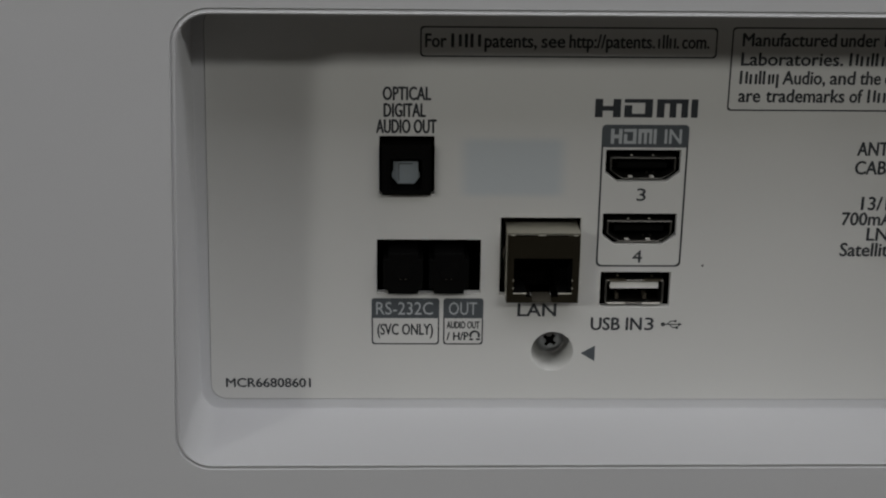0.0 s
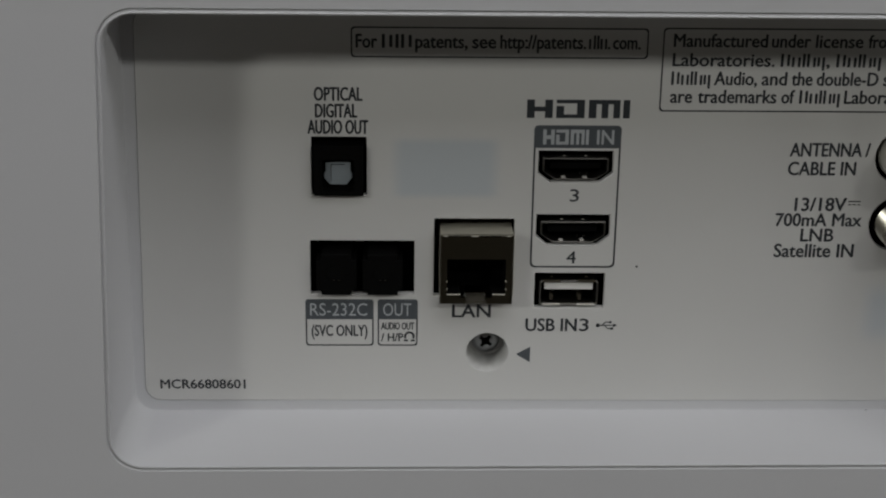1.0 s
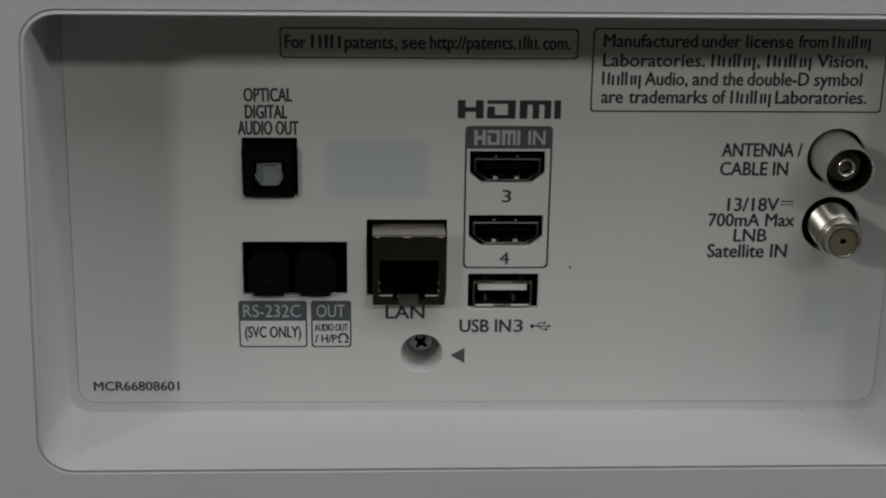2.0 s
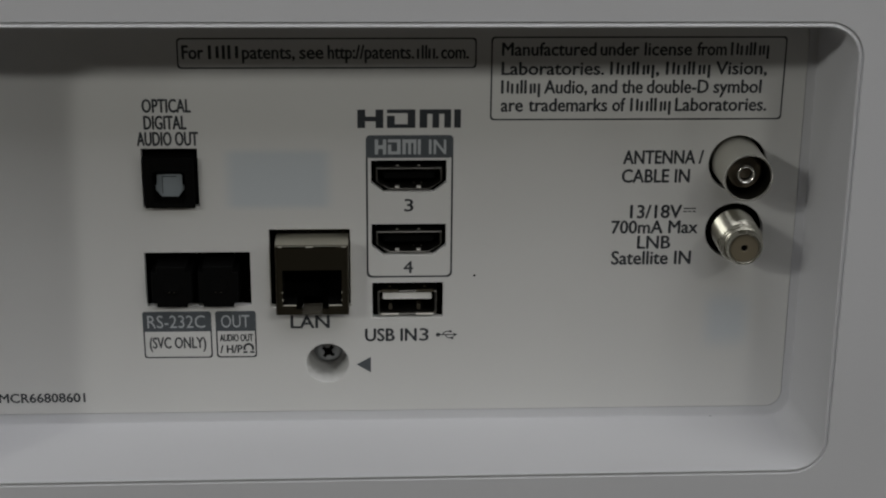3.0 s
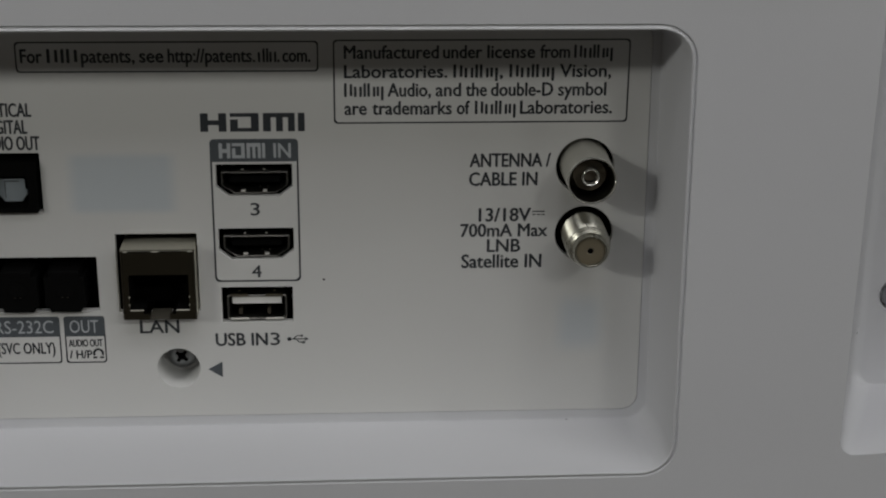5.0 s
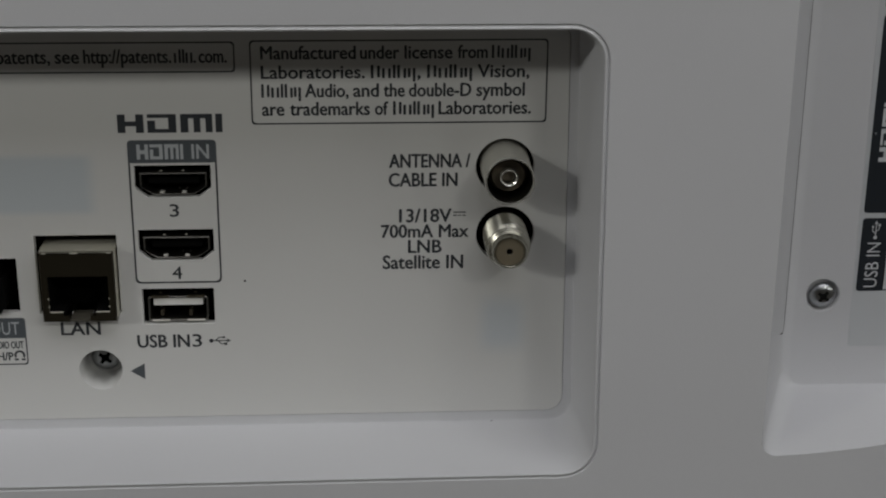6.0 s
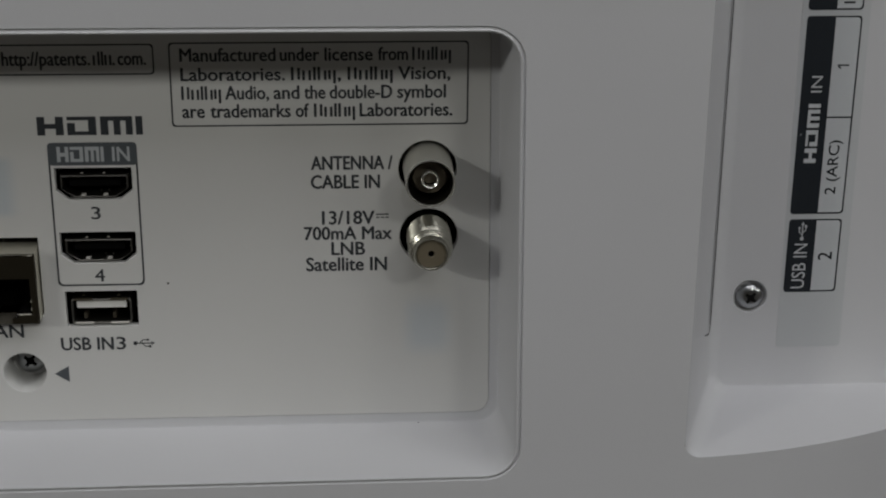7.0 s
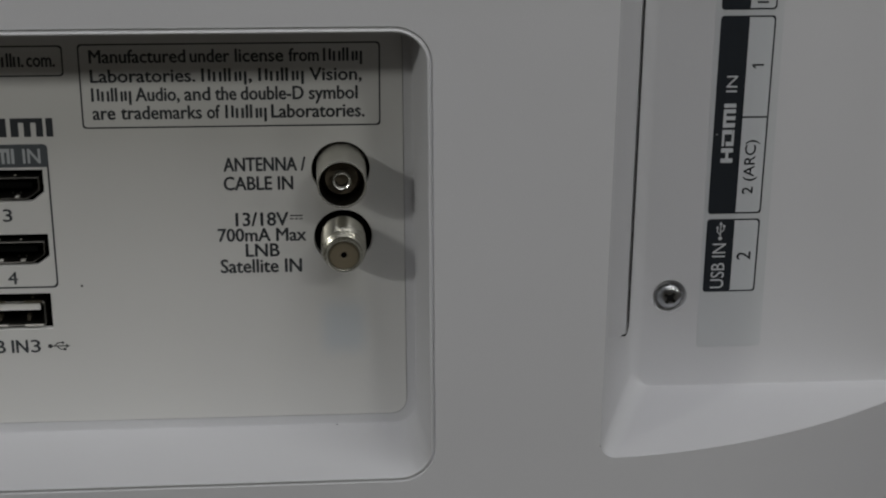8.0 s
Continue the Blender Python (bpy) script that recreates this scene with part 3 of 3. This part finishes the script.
def aerial_socket():
    root = group_part("aerial_socket", tv, "hollow nickel-plated coaxial aerial socket")
    cx, cz = 78.3, 27.0
    part("barrel", lathe(cx, cz, [(5.3, 12), (5.3, 0.5), (5.25, -0.2), (5.15, -9.4), (5.12, -9.9), (4.98, -10.1), (4.85, -10.1), (4.8, -9.8), (4.75, 0.0)], 64), DULL, root)
    # inside of the barrel, in a darker metal than its outside
    part("inner_wall", lathe(cx, cz, [(4.74, -9.75), (4.65, -9.4), (4.6, -1.9)], 64), LINING, root, "dark glossy inner wall")
    part("rim", lathe(cx, cz, [(5.13, -9.85), (5.12, -10.15), (5.05, -10.36), (4.92, -10.4), (4.8, -10.25), (4.74, -9.85)], 64), POLISHED, root, "bright polished rim")
    part("insulator", lathe(cx, cz, [(0.01, -5.9), (3.4, -5.9), (3.6, -5.6), (3.65, -2.0), (4.6, -1.9)]), BROWN, root)
    part("centre_tube", lathe(cx, cz, [(2.0, -4.3), (2.0, -7.5), (1.92, -7.85), (1.72, -8.0), (1.5, -7.85), (1.42, -7.4), (1.40, -4.6)], 32), POLISHED, root)
    part("bore", lathe(cx, cz, [(0.01, -4.7), (1.35, -4.7), (1.4, -6.9)], 24), VOID, root)


def satellite_socket():
    root = group_part("satellite_socket", tv, "threaded nickel-plated satellite socket")
    cx, cz = 78.5, 11.6
    prof = [(4.5, 12), (4.5, 1.0)]
    y = 1.0
    while y > -7.4:  # fine thread
        prof += [(4.42, y), (4.74, y - 0.34), (4.76, y - 0.46), (4.42, y - 0.76)]
        y -= 0.86
    # two worn turns, then the tapered nose
    prof += [(4.42, y - 0.15), (4.4, y - 0.3), (4.52, y - 0.45), (4.48, y - 0.85), (4.25, y - 1.0), (4.25, y - 1.15), (4.36, y - 1.3), (4.3, y - 1.7),
             (3.85, y - 2.0), (3.7, -10.4), (3.6, -10.9), (3.45, -11.1), (3.22, -11.1), (3.1, -10.95), (3.05, -10.4)]
    part("barrel", lathe(cx, cz, prof, 64), SATIN, root, "threaded bright metal barrel")
    part("insulator", lathe(cx, cz, [(0.62, -10.4), (0.8, -10.65), (2.9, -10.68), (3.08, -10.55)], 40), CREAM, root, "beige plastic core")
    part("bore", lathe(cx, cz, [(0.01, -10.0), (0.64, -10.0), (0.64, -10.5)], 24), VOID, root)


optical_port()
audio_jack(-43.2)
audio_jack(-33.2)
lan_port()
hdmi_port(0)
hdmi_port(H_STEP)
usb_port()
aerial_socket()
satellite_socket()


# ---- print on the port panel ----
def printed(text, x0, x1, z0, z1, material=INK, y=-LAY, turn=False, parent=panel, bold=0.07):
    return part("lettering", letter_mesh(text, x0, x1, z0, z1, y, turn, bold), material, parent)


def printed_line(words, base, cap):
    return part("lettering", line_mesh(words, base, cap, -LAY, 0.07), INK, panel)


def line_box(x0, x1, z0, z1, r, w=0.32, material=INK, parent=panel, y=-LAY):
    return part("printed_frame", ink_box(rect(x0, x1, z0, z1, r, n=6), w, y), material, parent)


printed("OPTICAL", -47.5, -37.5, 38.7, 41.6)
printed("DIGITAL", -47.3, -38.6, 35.05, 38.0)
printed("AUDIO OUT", -48.9, -36.3, 31.5, 34.5)
printed("LAN", -17.9, -9.5, -10.4, -7.4, bold=0.06)
printed("MCR66808601", -82.6, -63.8, -27.8, -25.6)
printed("3", 6.95, 8.85, 16.6, 19.4, bold=0.035)
printed("4", 6.75, 8.8, 2.4, 5.2, bold=0.035)
printed("USB IN", -1.6, 9.6, -13.7, -10.7)
printed("3", 10.3, 12.3, -13.7, -10.7, bold=0.035)
printed("ANTENNA /", 53.6, 70.7, 27.0, 30.0)
printed("CABLE IN", 53.5, 68.0, 22.8, 25.8)
printed("13/18V", 55.7, 66.8, 14.7, 17.7)
part("direct_current_mark", bars([(67.2, 69.9, 16.75, 17.02), (67.2, 67.95, 16.05, 16.3), (68.2, 68.92, 16.05, 16.3), (69.17, 69.9, 16.05, 16.3)], -LAY), INK, panel)
printed("700mA Max", 51.8, 70.5, 11.2, 14.15)
printed("LNB", 57.6, 64.7, 7.7, 10.6)
printed("Satellite IN", 52.1, 69.4, 4.0, 7.1)
line_box(-39.8, 21.9, 48.0, 54.5, 0.8)
printed_line([("For", -38.7, -34.4), ("^WiW", -33.3, -27.3), ("patents,", -26.4, -15.7), ("see", -14.6, -9.8), ("http://", -8.8, -1.4),
              ("patents.", -1.2, 8.9), ("^din", 9.6, 13.2), (".", 13.5, 13.9), ("com.", 14.6, 20.2)], 50.1, 2.8)
line_box(24.9, 86.7, 36.75, 54.7, 0.8)
printed_line([("Manufactured", 27.2, 46.7), ("under", 47.7, 55.7), ("license", 56.9, 66.7), ("from", 67.9, 74.0), ("^Wnihy", 75.0, 82.9)], 50.7, 2.7)
printed_line([("Laboratories.", 27.2, 48.5), ("^Wnihy", 49.9, 59.0), (",", 59.5, 60.1), ("^Wnihy", 61.6, 70.8), ("Vision,", 72.1, 82.8)], 46.6, 2.7)
printed_line([("^Wnihy", 27.2, 35.2), ("Audio,", 36.2, 45.1), ("and", 46.2, 51.4), ("the", 52.5, 56.8), ("double-D", 57.8, 70.7), ("symbol", 71.9, 81.9)], 42.6, 2.8)
printed_line([("are", 27.2, 31.7), ("trademarks", 33.0, 49.5), ("of", 50.7, 53.3), ("^Wnihy", 54.5, 62.9), ("Laboratories.", 64.0, 83.3)], 38.7, 2.8)

# interface mark: plain blocks
def mark(x0, x1, z0, z1, y, material, parent, turn=False):
    w, h = x1 - x0, z1 - z0
    blocks = [[(0.0, 0.075, 0, 1), (0.075, 0.175, 0.36, 0.62), (0.175, 0.25, 0, 1)], [(0.285, 0.36, 0, 0.66)], [(0.285, 0.56, 0.8, 1), (0.36, 0.56, 0, 0.2), (0.485, 0.56, 0.2, 0.8)],
              [(0.6, 0.675, 0, 1), (0.675, 0.905, 0.76, 1), (0.725, 0.79, 0, 0.76), (0.84, 0.905, 0, 0.76)], [(0.935, 1.0, 0, 1)]]
    for cells in blocks:
        if turn:
            bm = bars([(x0 + (1 - d) * w, x0 + (1 - c) * w, z0 + a * h, z0 + b * h) for a, b, c, d in cells], y)
        else:
            bm = bars([(x0 + a * w, x0 + b * w, z0 + c * h, z0 + d * h) for a, b, c, d in cells], y)
        bmesh.ops.remove_doubles(bm, verts=bm.verts[:], dist=0.001)
        part("mark_block", bm, material, parent)


mark(-2.9, 18.8, 35.2, 39.2, -LAY, INK, panel)
line_box(-1.2, 17.3, 1.4, 33.6, 1.1, 0.38)
part("header_block", flat(rect(-1.2, 17.3, 28.6, 33.6, 0.9, n=6), -LAY * 1.6), HEAD, panel, "slate grey printed header")
mark(0.7, 10.4, 29.4, 32.7, -LAY * 3, HEADTEXT, panel)
printed("IN", 12.2, 15.7, 29.5, 32.6, HEADTEXT, -LAY * 3, bold=0.05)
for a, b, hx0, hx1, title in ((-50.1, -35.2, -49.1, -36.6, "RS-232C"), (-34.3, -25.5, -33.1, -26.9, "OUT")):
    line_box(a, b, -17.3, -6.2, 0.7, 0.3)
    part("header_block", flat(rect(a, b, -10.95, -6.2, 0.6, n=6), -LAY * 1.6), HEAD, panel, "slate grey printed header")
    printed(title, hx0, hx1, -10.1, -7.1, HEADTEXT, -LAY * 3, bold=0.0)
printed("(SVC ONLY)", -48.8, -36.6, -15.8, -12.3, bold=0.04)
printed("AUDIO OUT", -33.5, -26.3, -13.4, -11.7)
printed("/ H/P", -33.5, -28.7, -16.2, -14.3)


def arc_mark(cx, cz, r, w, y):
    bm = bmesh.new()
    a = [bm.verts.new((cx + r * math.cos(radians(t)), y, cz + r * math.sin(radians(t)))) for t in range(-30, 211, 15)]
    b = [bm.verts.new((cx + (r - w) * math.cos(radians(t)), y, cz + (r - w) * math.sin(radians(t)))) for t in range(-30, 211, 15)]
    bridge(bm, a, b, closed=False)
    return bm


part("headphone_mark", merged(arc_mark(-27.3, -15.05, 1.2, 0.5, -LAY), bars([(-28.5, -27.6, -16.25, -15.8), (-27.0, -26.1, -16.25, -15.8)], -LAY)), INK, panel)


def trident(x0, x1, z, y, turn=False):
    """The forked bus symbol."""
    L = x1 - x0
    def s(u0, v0, u1, v1, w):
        a, b = Vector((u0, v0)), Vector((u1, v1))
        d = (b - a).normalized() * w / 2
        nrm = Vector((-d.y, d.x))
        return [a + nrm, b + nrm, b - nrm, a - nrm]
    shapes = [s(0, 0, 4.2, 0, 0.26), s(1.4, 0, 2.2, 0.8, 0.24), s(2.2, 0.8, 3.2, 0.8, 0.24), s(2.0, 0, 2.7, -0.8, 0.24), s(2.7, -0.8, 3.5, -0.8, 0.24),
              [Vector((4.0, 0.45)), Vector((4.9, 0)), Vector((4.0, -0.45))], [Vector((0.5 + 0.5 * math.cos(t * 0.6283), 0.5 * math.sin(t * 0.6283))) for t in range(10)],
              [Vector((3.3 + 0.3 * math.cos(t * 0.6283), 0.8 + 0.3 * math.sin(t * 0.6283))) for t in range(10)], [Vector(p) for p in ((3.4, -1.1), (4.0, -1.1), (4.0, -0.5), (3.4, -0.5))]]
    out = []
    for sh in shapes:
        k = L / 4.9
        out.append(flat([((z - v.y * k) if turn else (x0 + v.x * k), 0, (x0 + v.x * k) if turn else (z + v.y * k)) for v in sh], y))
    return merged(*out)


part("bus_symbol", trident(13.9, 18.7, -12.3, -LAY), INK, panel)
part("arrow_mark", flat([(-3.6, 0, -19.3), (-0.45, 0, -17.5), (-0.45, 0, -21.3)], -LAY), HEAD, panel)

# pale blue patches, speck and crumb
part("pale_patch", slab(rect(-32.4, -7.2, 16.5, 31.4, 0.4), -0.02, 0.0), TINT, tv, "pale blue patch")
part("pale_patch", slab(rect(71.5, 85.2, -18.0, -0.5, 3.0), -0.02, 0.0), TINT_SOFT, tv, "pale blue patch")
part("speck", flat(circle(22.2, 1.7, 0.28, n=10), -LAY), DOT, panel)
part("crumb", box(76.1, 76.6, -0.5, -0.35, -33.0, -32.88, 0.04), RECESS, tv, "tiny crumb in the recess")

# ---- sticker in the side recess ----
SY = DEEP - 0.06
sticker = part("port_sticker", slab(rounded(158.6, 160.0, 173.5, 175.0, 150, -21.0, 0.8), SY, DEEP), FILM, tv, "clear grey film sticker with navy printed port labels")
E1, E2, E3 = SY - 0.03, SY - 0.06, SY - 0.09


def side_label(z0, z1, split):
    line_box(160.6, 172.7, z0, z1, 0.8, 0.35, NAVY, sticker, E1)
    part("label_ground", flat(rect(160.9, 172.4, z0 + 0.3, z1 - 0.3, 0.5, n=4), E1 + 0.01), PALE, sticker)
    part("header_block", flat(rect(160.6, 166.9, z0, z1, 0.8, n=6), E2), NAVY, sticker, "navy printed header")
    if split:
        part("divider", bars([(166.9, 172.6, split - 0.17, split + 0.17)], E2), NAVY, sticker)


side_label(11.75, 57.0, 34.3)
side_label(-7.2, 10.5, None)
side_label(58.3, 103.0, 80.0)
mark(162.6, 165.3, 23.8, 37.4, E3, PALE, sticker, True)
printed("IN", 162.8, 165.2, 40.0, 43.7, PALE, E3, True, sticker, 0.0)
part("lettering", merged(bars([(168.2, 170.8, 45.9, 46.25)], E2), flat([(168.2, 0, 46.25), (168.2, 0, 45.9), (168.9, 0, 45.2), (169.1, 0, 45.45)], E2)), NAVY, sticker)
printed("2 (ARC)", 168.0, 171.2, 16.4, 29.0, NAVY, E2, True, sticker, 0.02)
printed("USB IN", 162.2, 165.3, -6.3, 4.6, PALE, E3, True, sticker, 0.0)
part("bus_symbol", trident(5.4, 9.9, 163.8, E3, True), PALE, sticker)
printed("2", 167.9, 171.1, 0.6, 2.5, NAVY, E2, True, sticker, 0.02)
part("lettering", bars([(168.3, 170.8, 59.7, 60.15)], E2), NAVY, sticker)
part("speck", flat(circle(161.4, 30.4, 0.16, n=8), E3), PALE, sticker)
